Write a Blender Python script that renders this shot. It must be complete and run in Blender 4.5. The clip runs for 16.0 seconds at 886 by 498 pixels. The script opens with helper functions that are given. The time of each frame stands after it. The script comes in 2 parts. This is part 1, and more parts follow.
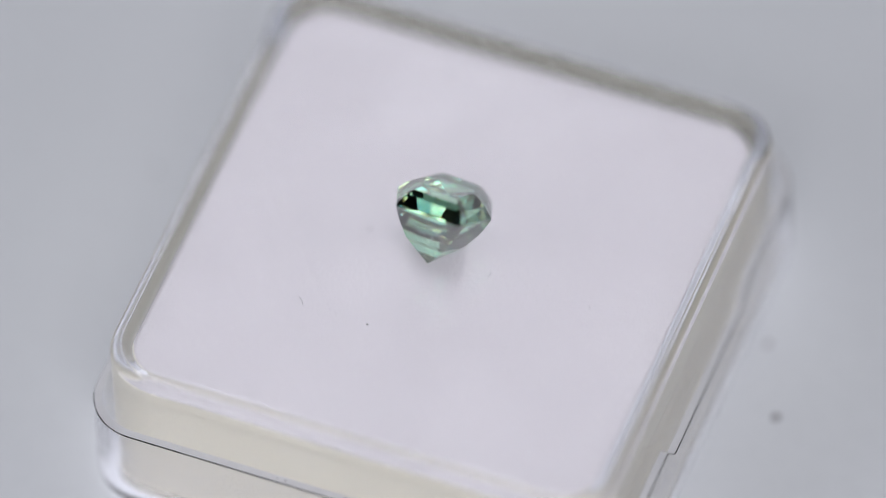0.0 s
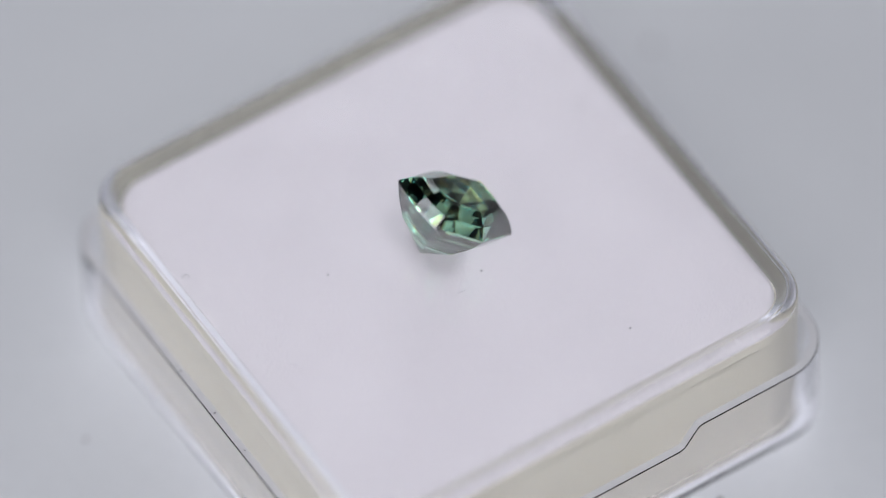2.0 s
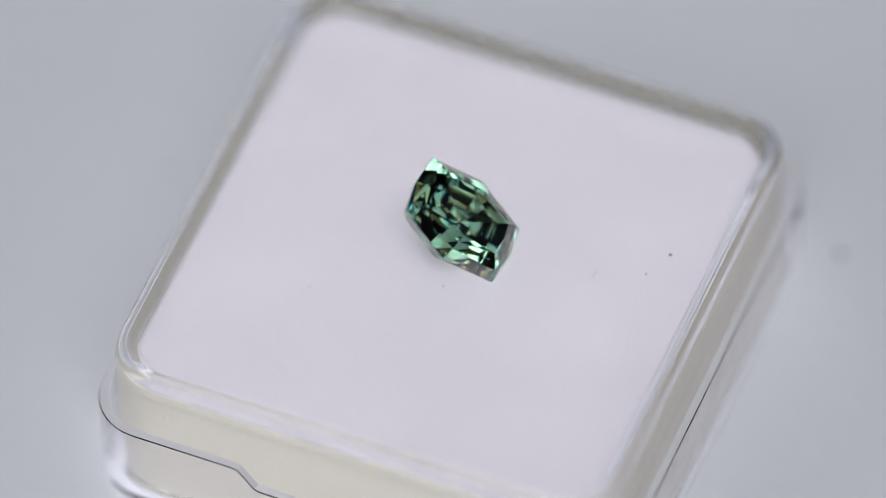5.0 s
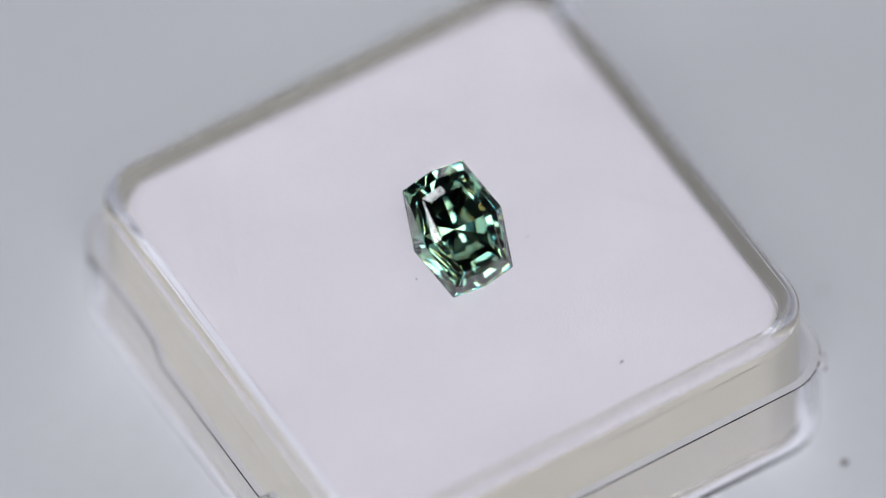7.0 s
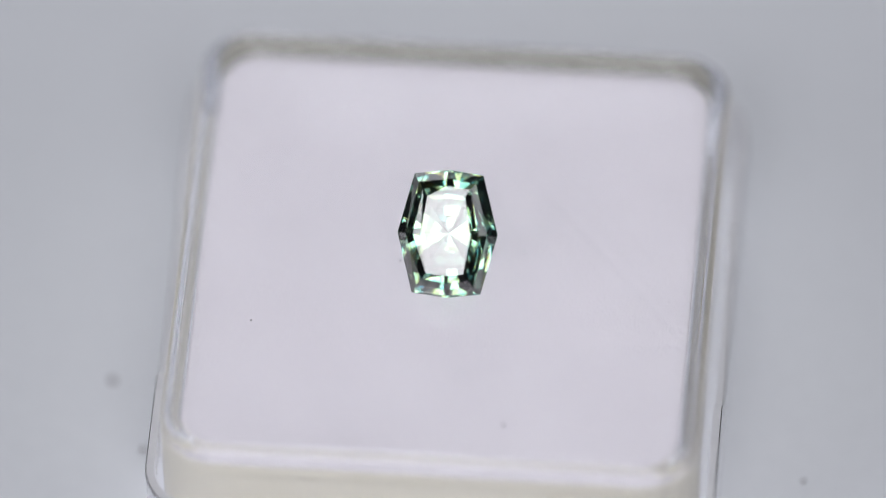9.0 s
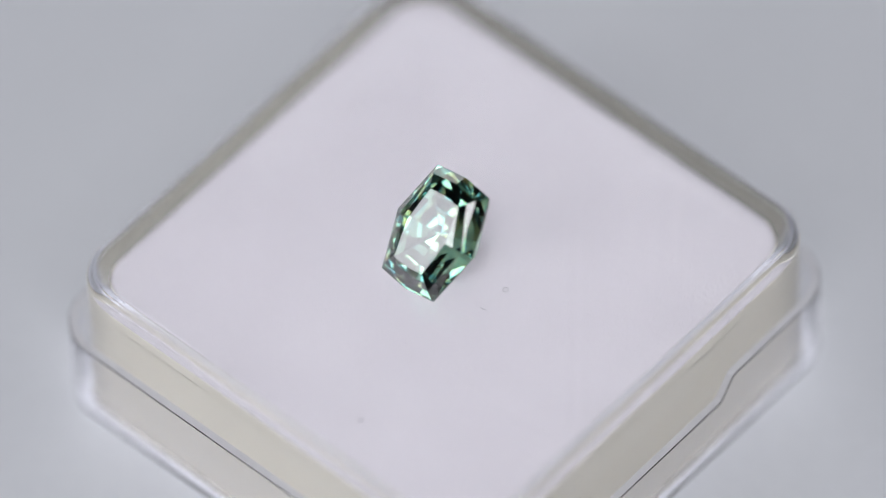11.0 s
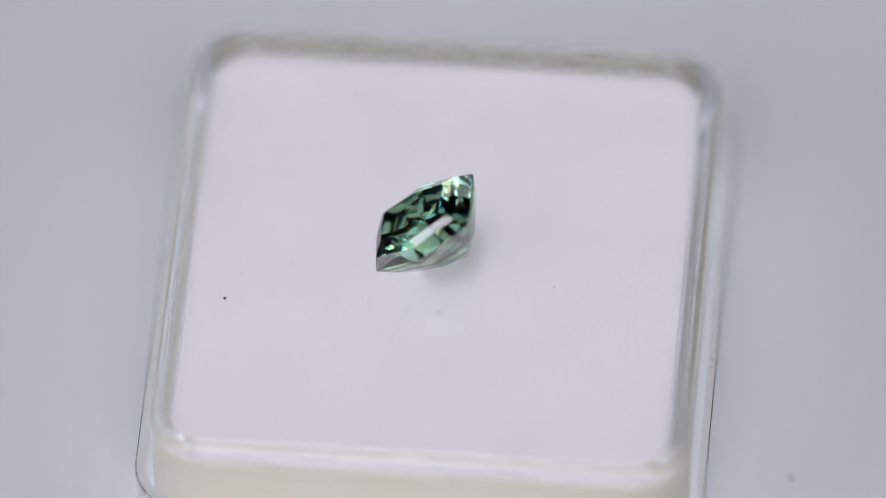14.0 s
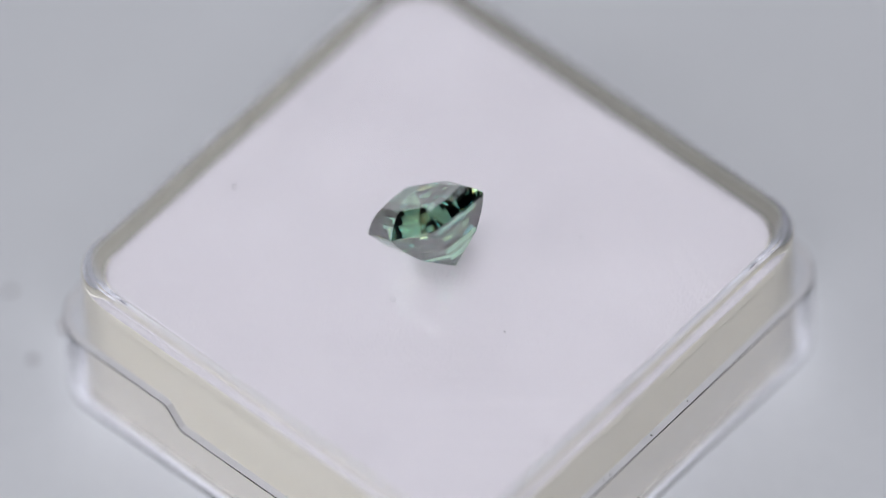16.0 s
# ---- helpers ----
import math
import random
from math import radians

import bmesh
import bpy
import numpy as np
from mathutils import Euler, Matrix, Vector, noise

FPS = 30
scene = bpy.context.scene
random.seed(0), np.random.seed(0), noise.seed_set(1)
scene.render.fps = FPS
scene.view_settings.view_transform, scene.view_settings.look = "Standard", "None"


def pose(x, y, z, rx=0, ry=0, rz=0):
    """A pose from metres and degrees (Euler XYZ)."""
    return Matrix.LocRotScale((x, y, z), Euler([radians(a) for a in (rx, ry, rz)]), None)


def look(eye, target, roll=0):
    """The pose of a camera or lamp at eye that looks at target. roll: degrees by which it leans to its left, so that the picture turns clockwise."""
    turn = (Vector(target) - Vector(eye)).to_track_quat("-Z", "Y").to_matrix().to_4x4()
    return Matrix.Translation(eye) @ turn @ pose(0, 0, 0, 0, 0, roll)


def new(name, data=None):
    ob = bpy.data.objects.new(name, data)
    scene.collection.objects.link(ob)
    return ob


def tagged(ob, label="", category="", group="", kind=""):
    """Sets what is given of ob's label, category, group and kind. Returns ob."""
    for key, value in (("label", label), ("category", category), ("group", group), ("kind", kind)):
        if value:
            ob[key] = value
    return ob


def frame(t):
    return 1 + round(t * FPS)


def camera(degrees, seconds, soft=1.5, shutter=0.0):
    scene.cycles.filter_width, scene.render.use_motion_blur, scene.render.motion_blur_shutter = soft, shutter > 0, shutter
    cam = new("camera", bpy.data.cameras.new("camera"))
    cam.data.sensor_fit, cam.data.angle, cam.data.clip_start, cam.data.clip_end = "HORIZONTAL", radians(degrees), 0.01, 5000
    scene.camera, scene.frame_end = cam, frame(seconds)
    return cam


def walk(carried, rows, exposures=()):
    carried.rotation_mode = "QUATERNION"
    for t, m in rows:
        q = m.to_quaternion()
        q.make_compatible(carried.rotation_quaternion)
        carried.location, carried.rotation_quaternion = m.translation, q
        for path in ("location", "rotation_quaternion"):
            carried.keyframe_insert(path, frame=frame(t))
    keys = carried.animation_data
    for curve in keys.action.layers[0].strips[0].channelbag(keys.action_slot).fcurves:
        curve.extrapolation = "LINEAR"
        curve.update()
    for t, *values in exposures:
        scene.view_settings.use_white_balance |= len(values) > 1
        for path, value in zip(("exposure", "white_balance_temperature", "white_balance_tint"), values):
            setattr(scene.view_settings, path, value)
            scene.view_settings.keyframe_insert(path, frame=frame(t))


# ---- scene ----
FOV, DIST = 4.4, 0.6505          # lens, and the eye's distance from the middle of the lid
TOP = 0.0106                    # height of the lid's upper face over the turntable
MM = 0.001

# ---- camera ----
cam = camera(FOV, 16.0, soft=0.75)


def eye_and_target():
    """The camera's place: it looks down by TILT on the lid, whose middle shows a little beside the picture's centre."""
    tilt, lean = radians(52.85), radians(-1.84)
    focal = 784 / math.tan(radians(FOV / 2))
    fw = Vector((0, math.cos(tilt), -math.sin(tilt)))
    right = Vector((1, 0, 0))
    up = right.cross(fw)
    r2 = math.cos(lean) * right + math.sin(lean) * up
    u2 = -math.sin(lean) * right + math.cos(lean) * up
    way = (fw + r2 * (2.19 / focal) - u2 * (1.73 / focal)).normalized()
    eye = Vector((0, 0, TOP)) - DIST * way
    return eye, eye + fw * DIST


EYE, AIM = eye_and_target()
still = look(EYE, AIM, -1.84)
walk(cam, [(0, still), (16, still)])
cam.data.dof.use_dof = True
cam.data.dof.focus_distance = DIST - 0.0024
cam.data.dof.aperture_fstop = 8.5
cam.data.dof.aperture_blades = 0

# ---- light ----
world = bpy.data.worlds.new("studio")
scene.world = world
world.use_nodes = True
world.node_tree.nodes["Background"].inputs[0].default_value = (0.80, 0.86, 0.97, 1)
world.node_tree.nodes["Background"].inputs[1].default_value = 0.3


def softbox(name, place, aim, w, h, power, colour):
    lamp = bpy.data.lights.new(name, "AREA")
    lamp.shape, lamp.size, lamp.size_y, lamp.energy, lamp.color = "RECTANGLE", w, h, power, colour
    ob = new(name, lamp)
    ob.matrix_world = look(place, aim)
    return ob


softbox("softbox_overhead", (-0.07, -0.04, 1.20), (0, 0, 0), 0.60, 0.45, 3.05, (0.91, 0.93, 1.0))
softbox("softbox_left", (-0.78, -0.30, 0.38), (0, 0, 0.012), 0.40, 0.34, 1.12, (0.93, 0.93, 1.0))
softbox("softbox_right", (0.78, -0.30, 0.38), (0, 0, 0.012), 0.40, 0.34, 0.44, (0.93, 0.93, 1.0))
# added fill lamp without a known source, brightens the far rim and foam side
softbox("fill_back", (0.0, 0.85, 0.38), (0, 0, 0.012), 0.80, 0.40, 1.25, (0.90, 0.93, 1.0))
softbox("camera_light_left", (-0.19, -0.41, 0.55), (0, 0, 0.012), 0.20, 0.34, 0.82, (0.96, 0.95, 1.0))
softbox("camera_light_right", (0.19, -0.41, 0.55), (0, 0, 0.012), 0.20, 0.34, 0.82, (0.96, 0.95, 1.0))


# ---- materials ----
def material(name):
    m = bpy.data.materials.new(name)
    m.use_nodes = True
    m.node_tree.nodes.clear()
    out = m.node_tree.nodes.new("ShaderNodeOutputMaterial")
    return m, m.node_tree, out


def node(tree, kind, **inputs):
    n = tree.nodes.new(kind)
    for key, value in inputs.items():
        n.inputs[key.replace("_", " ")].default_value = value
    return n


def noisy(name, dark, light, rough, scale, bump=0.0, bump_scale=2000.0, sheen=0.0, spec=0.5):
    """A matt surface with two scales of mottling and a fine relief."""
    m, tree, out = material(name)
    co = node(tree, "ShaderNodeTexCoord")
    big = node(tree, "ShaderNodeTexNoise", Scale=scale, Detail=4.0)
    fine = node(tree, "ShaderNodeTexNoise", Scale=bump_scale, Detail=5.0)
    both = node(tree, "ShaderNodeMath")
    both.operation = "ADD"
    half = node(tree, "ShaderNodeMath")
    half.operation, half.inputs[1].default_value = "MULTIPLY", 0.5
    ramp = node(tree, "ShaderNodeValToRGB")
    ramp.color_ramp.elements[0].position, ramp.color_ramp.elements[0].color = 0.3, (*dark, 1)
    ramp.color_ramp.elements[1].position, ramp.color_ramp.elements[1].color = 0.7, (*light, 1)
    b = node(tree, "ShaderNodeBsdfPrincipled", Roughness=rough)
    b.inputs["Specular IOR Level"].default_value = spec
    b.inputs["Sheen Weight"].default_value = sheen
    bm = node(tree, "ShaderNodeBump", Strength=bump, Distance=0.0002)
    for n in (big, fine):
        tree.links.new(co.outputs["Object"], n.inputs["Vector"])
    tree.links.new(big.outputs["Fac"], both.inputs[0])
    tree.links.new(fine.outputs["Fac"], both.inputs[1])
    tree.links.new(both.outputs[0], half.inputs[0])
    tree.links.new(half.outputs[0], ramp.inputs[0])
    tree.links.new(ramp.outputs[0], b.inputs["Base Color"])
    tree.links.new(fine.outputs["Fac"], bm.inputs["Height"])
    tree.links.new(bm.outputs[0], b.inputs["Normal"])
    tree.links.new(b.outputs[0], out.inputs[0])
    return m


def clear_plastic():
    m, tree, out = material("clear_polystyrene")
    co = node(tree, "ShaderNodeTexCoord")
    n = node(tree, "ShaderNodeTexNoise", Scale=350.0, Detail=2.0)
    bm = node(tree, "ShaderNodeBump", Strength=0.05, Distance=0.0003)
    g = node(tree, "ShaderNodeBsdfGlass", Color=(0.982, 0.980, 0.988, 1), Roughness=0.0, IOR=1.49)
    tree.links.new(co.outputs["Object"], n.inputs["Vector"])
    tree.links.new(n.outputs["Fac"], bm.inputs["Height"])
    tree.links.new(bm.outputs[0], g.inputs["Normal"])
    tree.links.new(g.outputs[0], out.inputs[0])
    return m


def moissanite():
    """Green moissanite: three clear lobes of slightly different index give the fire, together the body colour."""
    m, tree, out = material("green_moissanite")
    first, mix = node(tree, "ShaderNodeMixShader", Fac=0.5), node(tree, "ShaderNodeMixShader", Fac=0.333)
    sockets = (first.inputs[1], first.inputs[2], mix.inputs[2])
    tree.links.new(first.outputs[0], mix.inputs[1])
    for i, (colour, ior) in enumerate((((1.0, 0.84, 0.20), 2.55), ((0.46, 0.98, 0.66), 2.65), ((0.06, 0.68, 1.0), 2.77))):
        g = node(tree, "ShaderNodeBsdfPrincipled", Roughness=0.0, IOR=ior)
        g.inputs["Base Color"].default_value = (*colour, 1)
        g.inputs["Transmission Weight"].default_value = 1.0
        tree.links.new(g.outputs[0], sockets[i])
    tree.links.new(mix.outputs[0], out.inputs[0])
    return m


MAT_WALL = noisy("painted_wall", (0.12, 0.12, 0.13), (0.15, 0.15, 0.16), 0.8, 3.0)
MAT_DARK = noisy("dark_ceiling", (0.10, 0.10, 0.11), (0.13, 0.13, 0.14), 0.8, 3.0)
MAT_TABLE = noisy("dark_laminate", (0.035, 0.035, 0.04), (0.05, 0.05, 0.055), 0.45, 8.0)
MAT_TURN = noisy("matt_white_turntable", (0.79, 0.81, 0.843), (0.83, 0.85, 0.883), 0.5, 40.0, 0.03, 900.0)
MAT_PAD = noisy("white_pad_face", (0.655, 0.637, 0.655), (0.72, 0.703, 0.718), 0.9, 160.0, 0.3, 5000.0, 0.1)
MAT_FOAM = noisy("cream_foam", (0.94, 0.915, 0.80), (0.97, 0.95, 0.85), 0.9, 300.0, 0.3, 4200.0)
MAT_PLASTIC = clear_plastic()
# opaque pale colour stands in for light piped through the scratched clear edge
MAT_WORN_LIT = noisy("abraded_lit_edge", (0.66, 0.66, 0.69), (0.76, 0.76, 0.78), 0.3, 700.0, 0.1, 6000.0)
MAT_GEM = moissanite()
MAT_DUST = noisy("grey_lint", (0.07, 0.07, 0.08), (0.16, 0.155, 0.16), 0.9, 900.0)
MAT_LINT = noisy("pale_lint", (0.34, 0.33, 0.34), (0.48, 0.47, 0.48), 0.9, 900.0)
MAT_FLUFF = noisy("white_fluff", (0.80, 0.79, 0.80), (0.90, 0.89, 0.90), 0.9, 900.0)


# ---- building ----
def link(name, bm, mat, parent=None, label="", smooth=False):
    me = bpy.data.meshes.new(name)
    bmesh.ops.recalc_face_normals(bm, faces=bm.faces)
    bm.to_mesh(me)
    bm.free()
    me.materials.append(mat)
    if smooth:
        me.shade_smooth()
        me.set_sharp_from_angle(angle=radians(30))
    ob = new(name, me)
    if parent:
        ob.parent = parent
    if label:
        tagged(ob, label)
    return ob


def part(name, bm, mat, parent, label="", smooth=False):
    return link(name, bm, mat, parent, label, smooth)


def box_bm(x0, x1, y0, y1, z0, z1, bevel=0.0):
    bm = bmesh.new()
    bmesh.ops.create_cube(bm, size=1, matrix=Matrix.Translation(((x0 + x1) / 2, (y0 + y1) / 2, (z0 + z1) / 2)) @ Matrix.Diagonal((x1 - x0, y1 - y0, z1 - z0, 1)))
    if bevel:
        bmesh.ops.bevel(bm, geom=bm.edges[:], offset=bevel, segments=2, affect="EDGES")
    return bm


def rounded(half, r, arc=8, side=24):
    """Points of a square with rounded corners, one turn."""
    pts = []
    c = half - r
    for k in range(4):
        a0 = k * math.pi / 2
        run = [-c + 2 * c * i / side for i in range(1, side)]
        for s in run:
            pts.append(Matrix.Rotation(a0, 2) @ Vector((half, s)))
        for i in range(arc + 1):
            a = math.pi / 2 * i / arc
            pts.append(Matrix.Rotation(a0, 2) @ Vector((c + r * math.cos(a), c + r * math.sin(a))))
    return pts


def stack(rows, lift=None, m=Matrix.Identity(4), arc=8, side=24):
    """A skin over rounded squares (half, corner radius, height), capped at both ends."""
    bm = bmesh.new()
    rings = []
    for i, (half, r, z) in enumerate(rows):
        ring = []
        for p in rounded(half, r, arc, side):
            dz = lift(i, p) if lift else 0
            ring.append(bm.verts.new(m @ Vector((p.x, p.y, z + dz))))
        rings.append(ring)
    for a, b in zip(rings, rings[1:]):
        for j in range(len(a)):
            k = (j + 1) % len(a)
            bm.faces.new((a[j], a[k], b[k], b[j]))
    bm.faces.new(rings[0])
    bm.faces.new(rings[-1])
    return bm


# ---- room ----
def room():
    for name, dims in (("wall_north", (-1.6, 1.6, 1.5, 1.6, -0.75, 1.75)), ("wall_south", (-1.6, 1.6, -1.6, -1.5, -0.75, 1.75)),
                       ("wall_east", (1.5, 1.6, -1.5, 1.5, -0.75, 1.75)), ("wall_west", (-1.6, -1.5, -1.5, 1.5, -0.75, 1.75))):
        tagged(link(name, box_bm(*dims), MAT_DARK if name == "wall_south" else MAT_WALL), "plain painted studio wall", "wall", kind="structure")
    tagged(link("floor", box_bm(-1.6, 1.6, -1.6, 1.6, -0.85, -0.75), MAT_WALL), "plain grey studio floor", "floor", kind="structure")
    tagged(link("ceiling", box_bm(-1.6, 1.6, -1.6, 1.6, 1.75, 1.85), MAT_DARK), "plain dark grey studio ceiling", "ceiling", kind="structure")
    table = tagged(new("table"), "plain dark laminate table under the turntable", "table")
    part("tabletop", box_bm(-0.5, 0.5, -0.45, 0.45, -0.045, -0.02, 0.003), MAT_TABLE, table)
    for x in (-0.45, 0.45):
        for y in (-0.40, 0.40):
            part("leg", box_bm(x - 0.025, x + 0.025, y - 0.025, y + 0.025, -0.75, -0.045, 0.002), MAT_TABLE, table)


room()

# ---- turntable, box, pad, stone, dust ----
SQUARE = radians(22.39 - 45)                       # turn of the box on the turntable
SPOT = Matrix.Translation((-0.07 * MM, 0.37 * MM, 0)) @ Matrix.Rotation(SQUARE, 4, "Z")
HALF = 15.1 * MM
spinning = []


def turntable():
    rows = [(0.083, -20), (0.085, -18.5), (0.085, -1.2), (0.0842, -0.3), (0.083, 0.0)]
    bm = bmesh.new()
    rings = []
    for r, z in rows:
        rings.append([bm.verts.new((r * math.cos(a), r * math.sin(a), z * MM)) for a in (2 * math.pi * i / 128 for i in range(128))])
    for a, b in zip(rings, rings[1:]):
        for j in range(128):
            bm.faces.new((a[j], a[(j + 1) % 128], b[(j + 1) % 128], b[j]))
    bm.faces.new(rings[0])
    bm.faces.new(rings[-1])
    ob = tagged(link("turntable", bm, MAT_TURN), "matt white round display turntable slowly turning", "turntable")
    spinning.append(ob)


def chips(edge):
    """A ragged burr of broken plastic on one corner of the tray's edge."""
    rnd = random.Random(21)
    bm = bmesh.new()
    for i in range(9):
        a = radians(rnd.uniform(131, 150))
        reach = rnd.uniform(3.05, 3.35)
        c = Vector((-12.85 + reach * math.cos(a), 12.85 + reach * math.sin(a), edge / MM - rnd.uniform(0.05, 0.75)))
        size = rnd.uniform(0.18, 0.42)
        pts = [c + Vector((rnd.uniform(-1, 1), rnd.uniform(-1, 1), rnd.uniform(-0.6, 0.8))) * size for _ in range(6)]
        vs = [bm.verts.new(SPOT @ (q * MM)) for q in pts]
        bmesh.ops.convex_hull(bm, input=vs)
    return bm


def gem_box():
    root = tagged(new("gem_box"), "clear square plastic gem box with rounded corners, closed", "box")
    spinning.append(root)
    t = TOP
    h, w = HALF, 1.02 * MM
    low = 0.85 * MM
    # lid: a cap whose skirt stands inside the base
    r = 2.9 * MM
    outer = [(h, r, low), (h, r, low + 1 * MM), (h, r, t - 3.4 * MM), (h, r, t - 0.10 * MM)]
    for d, rise in ((0.04, 0.10), (0.12, 0.23), (0.24, 0.32), (0.38, 0.35), (0.52, 0.30), (0.59, 0.32), (0.76, 0.24), (0.94, 0.11), (1.10, 0.03), (1.25, 0.0), (1.7, 0.0)):
        outer.append((h - d * MM, r - 0.75 * d * MM, t + rise * MM))      # raised stacking lip, then the flat top
    bm = stack(outer, m=SPOT)
    bmesh.ops.delete(bm, geom=[f for f in bm.faces if len(f.verts) > 4 and f.calc_center_median().z < low + 0.1 * MM], context="FACES_ONLY")
    r, s, roof = 2.1 * MM, 0.16 * MM, t - 1.0 * MM
    inner = [(h - w, r, low), (h - w, r, roof - s)]
    for i in range(1, 5):
        a = math.pi / 2 * i / 4
        inner.append((h - w - s * (1 - math.cos(a)), r - s * (1 - math.cos(a)), roof - s * (1 - math.sin(a))))
    b2 = stack(inner, m=SPOT)
    bmesh.ops.delete(b2, geom=[f for f in b2.faces if len(f.verts) > 4 and f.calc_center_median().z < low + 0.1 * MM], context="FACES_ONLY")
    me = bpy.data.meshes.new("tmp")
    b2.to_mesh(me)
    b2.free()
    bm.from_mesh(me)
    bpy.data.meshes.remove(me)
    bm.edges.ensure_lookup_table()
    bmesh.ops.bridge_loops(bm, edges=[e for e in bm.edges if e.is_boundary])
    lid = part("lid", bm, MAT_PLASTIC, root, "clear plastic lid with a flat top and rounded rim", True)
    # base: an open tray with a finger notch on two facing sides
    g, o = h + 0.42 * MM, h + 0.90 * MM
    edge = t - 4.0 * MM

    def drop(i, p):
        if i not in (5, 6, 7):
            return 0
        if abs(p.x) < abs(p.y):
            return 0
        s = abs(p.y) / MM
        return -1.5 * MM * min(1, max(0, (6.5 - s) / 1.1))

    rows = [(o - 0.8 * MM, 2.3 * MM, 0.03 * MM), (o - 0.38 * MM, 2.7 * MM, 0.11 * MM), (o - 0.1 * MM, 3.0 * MM, 0.36 * MM), (o, 3.1 * MM, 0.8 * MM), (o, 3.1 * MM, edge - 1.9 * MM), (o, 3.1 * MM, edge - 0.05 * MM),
            (o - 0.05 * MM, 3.05 * MM, edge), (g, 2.75 * MM, edge), (g, 2.75 * MM, edge - 1.9 * MM), (g, 2.75 * MM, 0.7 * MM)]
    bm = stack(rows, drop, SPOT, 8, 80)
    base = part("base", bm, MAT_PLASTIC, root, "clear plastic tray with a finger notch in two sides", True)
    base.data.materials.append(MAT_WORN_LIT)
    ring = len(rounded(o, 3.1 * MM, 8, 80))
    # top ring of the tray: the edge's brightness is put in as pale colour
    for f in base.data.polygons[6 * ring:7 * ring]:
        f.material_index = 1
    burr = part("chipped_edge", chips(edge), MAT_WORN_LIT, base, "broken clear plastic burr")
    for ob in (lid, base, burr):
        ob.visible_shadow = False
    return root


def foam_pad():
    root = tagged(new("foam_pad"), "white faced cream foam pad filling the clear box", "foam pad")
    spinning.append(root)
    rnd = random.Random(4)

    def fuzz(i, p):
        return rnd.uniform(-0.03, 0.03) * MM

    h, t = 14.0 * MM, TOP - 1.06 * MM
    seam = t - 1.05 * MM
    bm = stack([(h, 2.4 * MM, 0.75 * MM), (h, 2.4 * MM, 4 * MM), (h - 0.02 * MM, 2.4 * MM, seam)], fuzz, SPOT, 8, 40)
    part("foam_core", bm, MAT_FOAM, root, "cream foam", True)
    bm = stack([(h + 0.05 * MM, 2.4 * MM, seam + 0.05 * MM), (h + 0.05 * MM, 2.4 * MM, t - 0.20 * MM)], fuzz, SPOT, 8, 40)
    part("foam_layer", bm, MAT_FOAM, root, "thin cream foam layer", True)
    rows = [(h + 0.03 * MM, 2.4 * MM, t - 0.22 * MM), (h, 2.4 * MM, t - 0.14 * MM), (h - 0.08 * MM, 2.3 * MM, t - 0.05 * MM), (h - 0.22 * MM, 2.2 * MM, t), (h - 0.8 * MM, 2.0 * MM, t + 0.01 * MM)]
    bm = stack(rows, fuzz, SPOT, 12, 200)
    for v in bm.verts:                     # ragged cut edge
        v.co.x += rnd.gauss(0, 0.012) * MM
        v.co.y += rnd.gauss(0, 0.012) * MM
    part("face_sheet", bm, MAT_PAD, root, "white soft face", True)
    tagged(part("torn_fibres", fluff(), MAT_FLUFF, root, "torn white foam fibres"), kind="stuff")


GEM_AT = (0.32, -1.02, 158.0)     # mm from the axis when turned by this many degrees, the table then facing the camera
GEM_LEAN = (40.6, -4.0, 1.2)


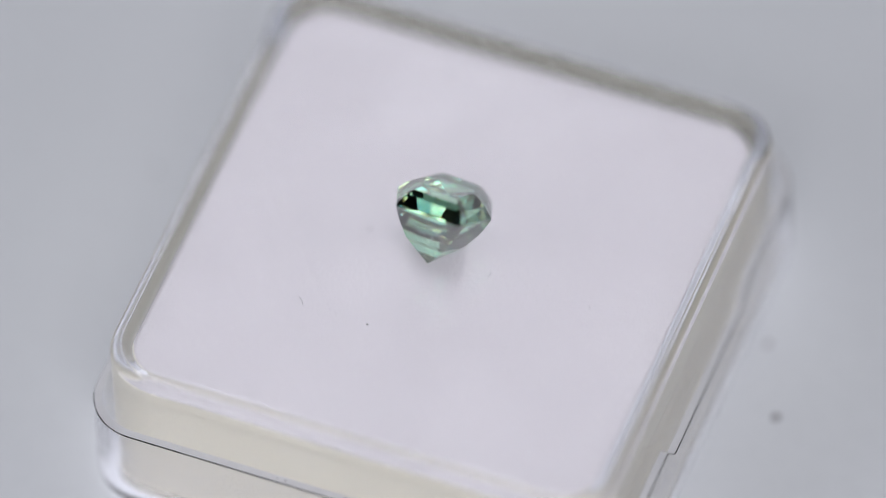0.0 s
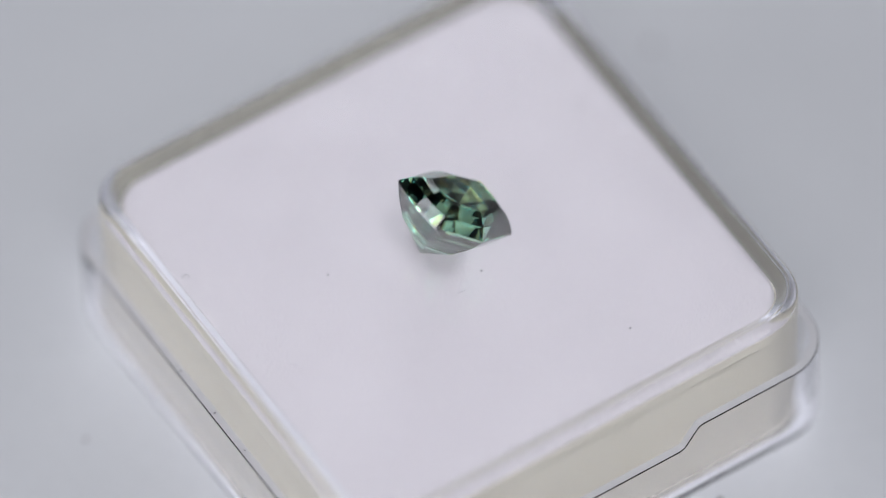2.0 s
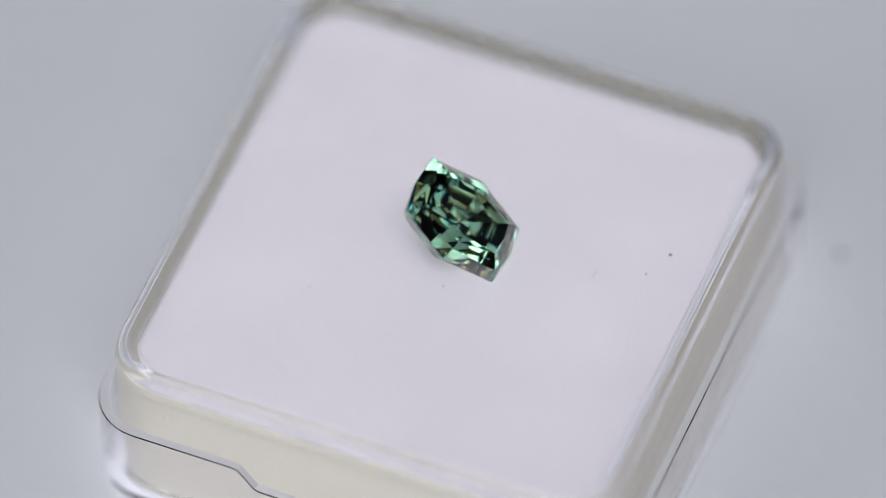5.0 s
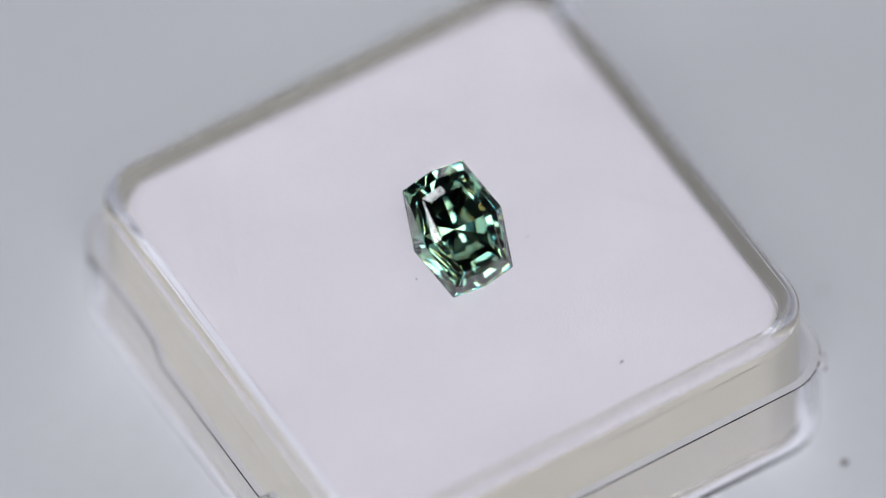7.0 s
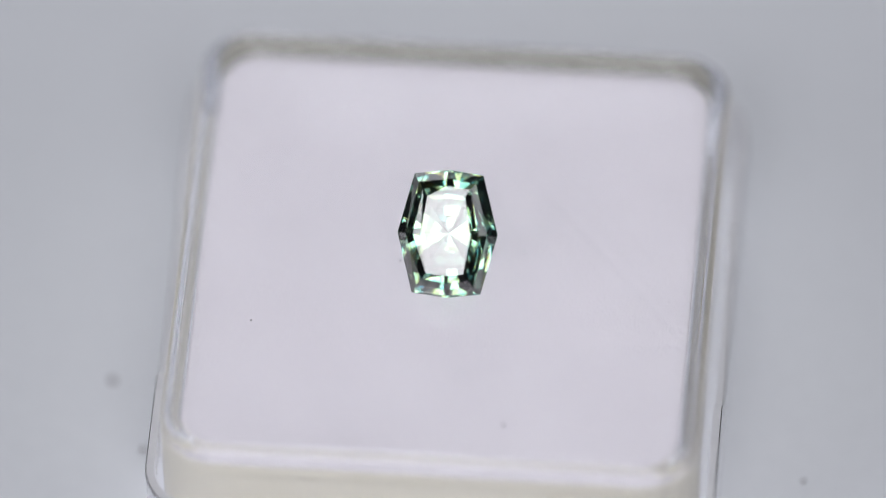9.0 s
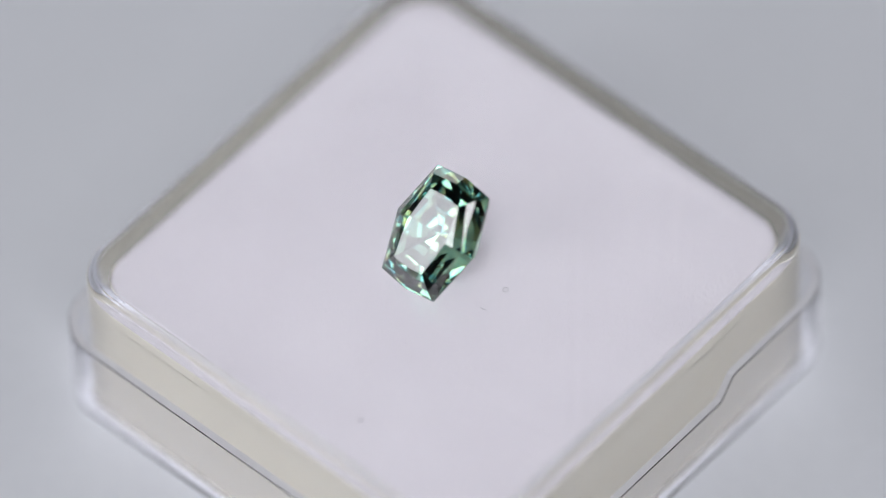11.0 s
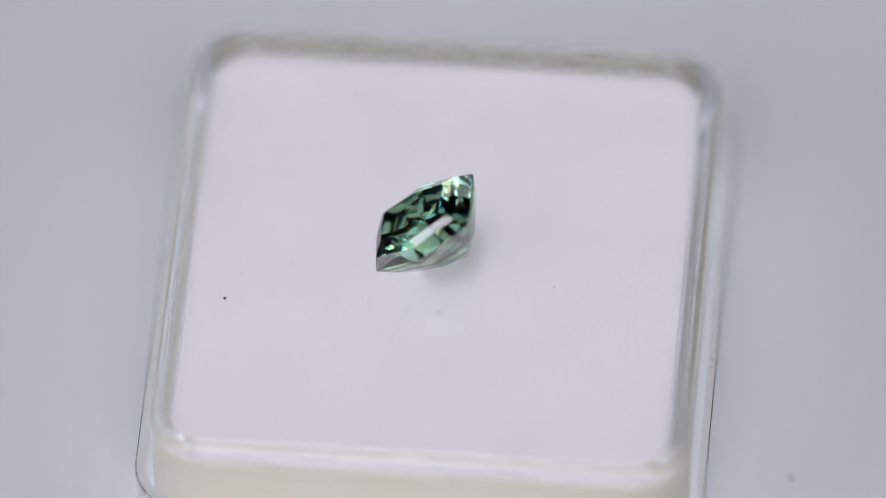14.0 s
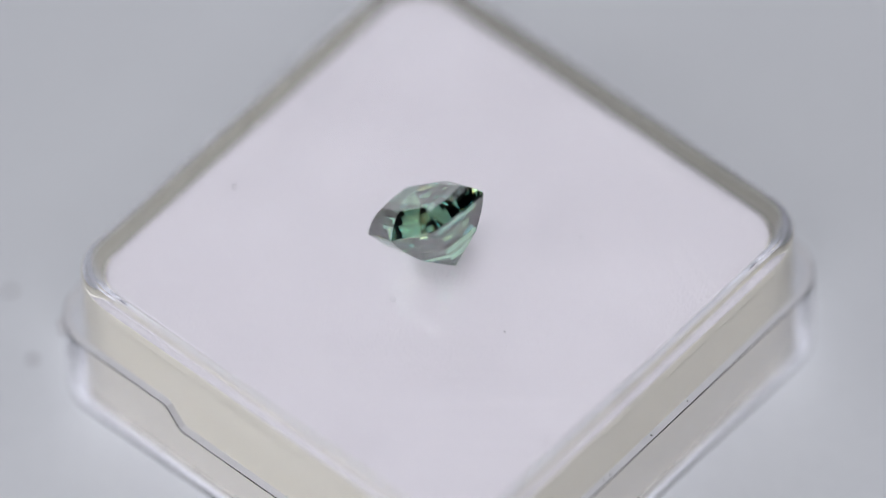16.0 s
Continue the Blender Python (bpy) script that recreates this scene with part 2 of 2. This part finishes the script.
def gemstone():
    """Elongated step-cut barrel: table, three crown steps, thin girdle, deep pavilion of two steps and long wedges down to a point."""
    bm = bmesh.new()

    def ring(end, corner, side, z):
        pts = ((0, end), corner, (side, 0), (corner[0], -corner[1]), (0, -end), (-corner[0], -corner[1]), (-side, 0), (-corner[0], corner[1]))
        return [bm.verts.new((x * MM, y * MM, z * MM)) for x, y in pts]

    table = ring(2.30, (1.05, 2.18), 1.42, 1.12)
    collar = ring(2.74, (1.33, 2.55), 1.86, 0.92)
    step = ring(3.12, (1.62, 2.90), 2.30, 0.63)
    gird = ring(3.60, (1.94, 3.35), 2.83, 0.07)
    girl = ring(3.60, (1.94, 3.35), 2.83, -0.07)
    tip = bm.verts.new((0, -0.02 * MM, -3.60 * MM))
    tiers = [[bm.verts.new((v.co.x * wide, v.co.y * long, z * MM)) for v in girl] for wide, long, z in ((0.87, 0.815, -0.96), (0.62, 0.56, -2.04))]
    x, y, turn = GEM_AT
    m = Matrix.Rotation(radians(turn), 4, "Z") @ Matrix.Translation((x * MM, y * MM, 0))
    m = m @ Matrix.Rotation(radians(GEM_LEAN[2]), 4, "Z") @ Matrix.Rotation(radians(GEM_LEAN[0]), 4, "X") @ Matrix.Rotation(radians(GEM_LEAN[1]), 4, "Y")
    lowest = min((m @ v.co).z for v in bm.verts)
    m = Matrix.Translation((0, 0, TOP + 0.00001 - lowest)) @ m
    bands = {"table_facet": [table], "crown": [], "girdle": [], "pavilion": [], "culet": []}
    for name, a, b in (("crown", table, collar), ("crown", collar, step), ("crown", step, gird), ("girdle", gird, girl)):
        for j in range(8):
            k = (j + 1) % 8
            bands[name].append((a[j], a[k], b[k], b[j]))
    for j in range(8):
        k = (j + 1) % 8
        u, v = tiers
        bands["pavilion"] += [(girl[j], girl[k], u[k], u[j]), (u[j], u[k], v[k], v[j])]
        bands["culet"].append((v[j], v[k], tip))
    root = tagged(new("gemstone"), "faceted elongated blue-green gemstone lying tilted on the lid", "gemstone")
    heart = Vector((0, 0, -0.8 * MM))
    for name, faces in bands.items():
        pts, polys = [], []
        for face in faces:
            co = [v.co for v in face]
            n = (co[1] - co[0]).cross(co[2] - co[0])
            if n.dot(co[0] - heart) < 0:
                co.reverse()
            polys.append(list(range(len(pts), len(pts) + len(co))))
            pts += [m @ c for c in co]
        me = bpy.data.meshes.new(name)
        me.from_pydata(pts, [], polys)
        me.materials.append(MAT_GEM)
        ob = new(name, me)
        ob.parent = root
        ob.visible_shadow = name == "culet"      # the clear stone lets most light through
    bm.free()
    spinning.append(root)


def fibre(name, x, y, z, length, curl, turn, mat, label, thick=0.016, seed=0):
    """A curled thread of lint lying flat, mm."""
    rnd = random.Random(seed)
    pts, a = [], radians(turn)
    px, py = x, y
    for i in range(9):
        pts.append(Vector((px, py, z + thick + 0.03 * (i % 3) * rnd.random())))
        a += radians(curl) / 8 + rnd.uniform(-0.3, 0.3)
        px += length / 8 * math.cos(a)
        py += length / 8 * math.sin(a)
    mid = sum(pts, Vector()) / 9
    bm = bmesh.new()
    rings = []
    for i, p in enumerate(pts):
        way = (pts[min(i + 1, 8)] - pts[max(i - 1, 0)]).normalized()
        sidew = way.cross(Vector((0, 0, 1))).normalized()
        upw = sidew.cross(way)
        w = thick * (0.6 if i in (0, 8) else 1.0)
        c = p - mid + Vector((x, y, z + thick * 1.5))
        rings.append([bm.verts.new((c + w * (math.cos(q) * sidew + math.sin(q) * upw)) * MM) for q in (k * math.pi / 2.5 for k in range(5))])
    for a0, b0 in zip(rings, rings[1:]):
        for j in range(5):
            bm.faces.new((a0[j], a0[(j + 1) % 5], b0[(j + 1) % 5], b0[j]))
    bm.faces.new(rings[0])
    bm.faces.new(rings[-1])
    low = min(v.co.z for v in bm.verts)
    bmesh.ops.translate(bm, vec=(0, 0, z * MM - low), verts=bm.verts)
    ob = tagged(link(name, bm, mat, smooth=True), label, "lint fibre", "lint on the box and turntable")
    spinning.append(ob)


def speck(name, x, y, z, size, mat, label, seed=0):
    rnd = random.Random(seed)
    bm = bmesh.new()
    bmesh.ops.create_icosphere(bm, subdivisions=2, radius=0.5)
    sx, sy, sz = rnd.uniform(0.7, 1.3), rnd.uniform(0.7, 1.3), rnd.uniform(0.4, 0.7)
    for v in bm.verts:
        v.co *= 1 + rnd.uniform(-0.25, 0.25)
        v.co = Vector((v.co.x * sx, v.co.y * sy, v.co.z * sz)) * size * MM
    low = min(v.co.z for v in bm.verts)
    bmesh.ops.translate(bm, vec=(x * MM, y * MM, z * MM - low), verts=bm.verts)
    ob = tagged(link(name, bm, mat), label, "dust speck", "dust on the box and turntable")
    spinning.append(ob)


def dust():
    t = TOP / MM
    dark, pale = "tiny dark dust speck on the clear lid", "faint pale grey dust speck on the clear lid"
    for i, (x, y, size, heavy) in enumerate(((-4.45, -5.08, 0.16, 1), (8.05, -4.4, 0.16, 1), (11.8, 1.25, 0.15, 1), (11.6, 1.75, 0.10, 1), (-8.45, -9.8, 0.12, 1),
                                             (2.6, -0.06, 0.15, 1), (0.62, 12.75, 0.24, 1), (1.95, 11.36, 0.20, 1), (-0.02, 6.85, 0.12, 1), (-12.72, 1.02, 0.22, 0),
                                             (-12.83, -6.97, 0.11, 1), (-4.22, -10.45, 0.12, 1), (0.84, -7.25, 0.12, 1), (-7.9, -10.2, 0.16, 0), (5.6, 6.3, 0.12, 0),
                                             (-6.2, 7.9, 0.11, 0), (9.4, 8.2, 0.10, 0), (-2.4, -8.6, 0.09, 0))):
        speck("dust_speck", x, y, t, size * 0.7, MAT_DUST if heavy else MAT_LINT, dark if heavy else pale, i)
    for i, (x, y, length, curl, turn, heavy) in enumerate(((2.5, -1.88, 0.55, 50, 40, 1), (4.37, -1.8, 0.5, 90, 130, 0), (-11.02, -9.68, 1.0, 320, 20, 1), (7.95, 0.95, 0.6, 60, 80, 0),
                                                          (-2.33, -11.3, 0.4, 40, 10, 1), (2.47, -7.67, 0.4, 30, 60, 1), (3.24, -7.08, 0.55, 150, 70, 1), (6.58, -0.11, 0.45, 100, 0, 0),
                                                          (1.85, 8.46, 0.75, 80, 100, 1), (-4.17, 1.61, 1.1, 400, 30, 1), (-3.45, 3.28, 0.45, 60, 150, 1), (-8.12, -3.3, 0.65, 50, 70, 1),
                                                          (-9.65, 1.63, 0.9, 30, 110, 0), (3.98, -6.65, 0.6, 40, 20, 0), (5.2, -5.4, 0.4, 70, 160, 0), (-6.3, -1.2, 0.4, 90, 50, 0))):
        fibre("lint_fibre", x, y, t, length, curl, turn, MAT_DUST if heavy else MAT_LINT,
              "thin curled dark lint fibre on the clear lid" if heavy else "thin faint lint fibre on the clear lid", 0.014 if heavy else 0.011, i)
    for i, (x, y, size) in enumerate(((-9.3, -12.86, 0.13), (-9.75, -12.66, 0.10), (-6.0, -14.2, 0.12), (-3.1, -15.4, 0.09))):
        speck("dust_speck", x, y, t - 4.0, size, MAT_DUST, "tiny dark dust speck on the clear tray's edge", 90 + i)
    for i, (x, y, size) in enumerate(((18.33, 0.45, 0.42), (18.55, -4.75, 0.5), (-16.5, 14.5, 0.25), (-2.97, 25.5, 0.5), (-14.0, -16.0, 0.25), (-7.2, 22.6, 0.5))):
        speck("dust_speck", x, y, 0.0, size, MAT_LINT, "small grey dust speck on the white turntable", 60 + i)


def fluff():
    """Torn foam threads along the pad's upper edge, thickest at one corner."""
    rnd = random.Random(9)
    bm = bmesh.new()
    h, t = 13.74, TOP / MM - 1.12
    for i in range(230):
        side = 2 if i < 190 else 0
        s = rnd.uniform(-12.8, 12.8) if i % 2 else rnd.choice((1, -1)) * (12.6 - abs(rnd.gauss(0, 2.2)))
        p = Vector((h - 0.02, s, t - rnd.uniform(0.02, 0.12)))
        way = Vector((rnd.uniform(0.2, 1), rnd.uniform(-1, 1), rnd.uniform(-0.4, 0.15))).normalized()
        length, w = rnd.uniform(0.08, 0.30), rnd.uniform(0.010, 0.020)
        q, r = p + way * length * 0.6, p + way * length + Vector((0, rnd.uniform(-0.1, 0.1), 0))
        turn = SPOT @ Matrix.Rotation(side * math.pi / 2, 4, "Z")
        rings = []
        for c, ww in ((p, w), (q, w), (r, w * 0.5)):
            c = Vector((c.x, c.y, min(c.z, TOP / MM - 1.04)))
            rings.append([bm.verts.new(turn @ ((c + Vector((0, ww * math.cos(a), ww * math.sin(a)))) * MM)) for a in (0, 2.1, 4.2)])
        for a0, b0 in zip(rings, rings[1:]):
            for j in range(3):
                bm.faces.new((a0[j], a0[(j + 1) % 3], b0[(j + 1) % 3], b0[j]))
    return bm


turntable()
gem_box()
foam_pad()
gemstone()
dust()

TURN = ((0, 0), (1, 17.95), (2, 35.98), (3, 54.3), (4, 72.73), (6.5, 118.63), (8, 145.69), (9, 163.66), (11.5, 209.06), (13, 235.99), (14.5, 262.82), (16, 290.07))


def motions():
    for ob in spinning:
        walk(ob, [(t, pose(0, 0, 0, 0, 0, -a)) for t, a in TURN])


motions()
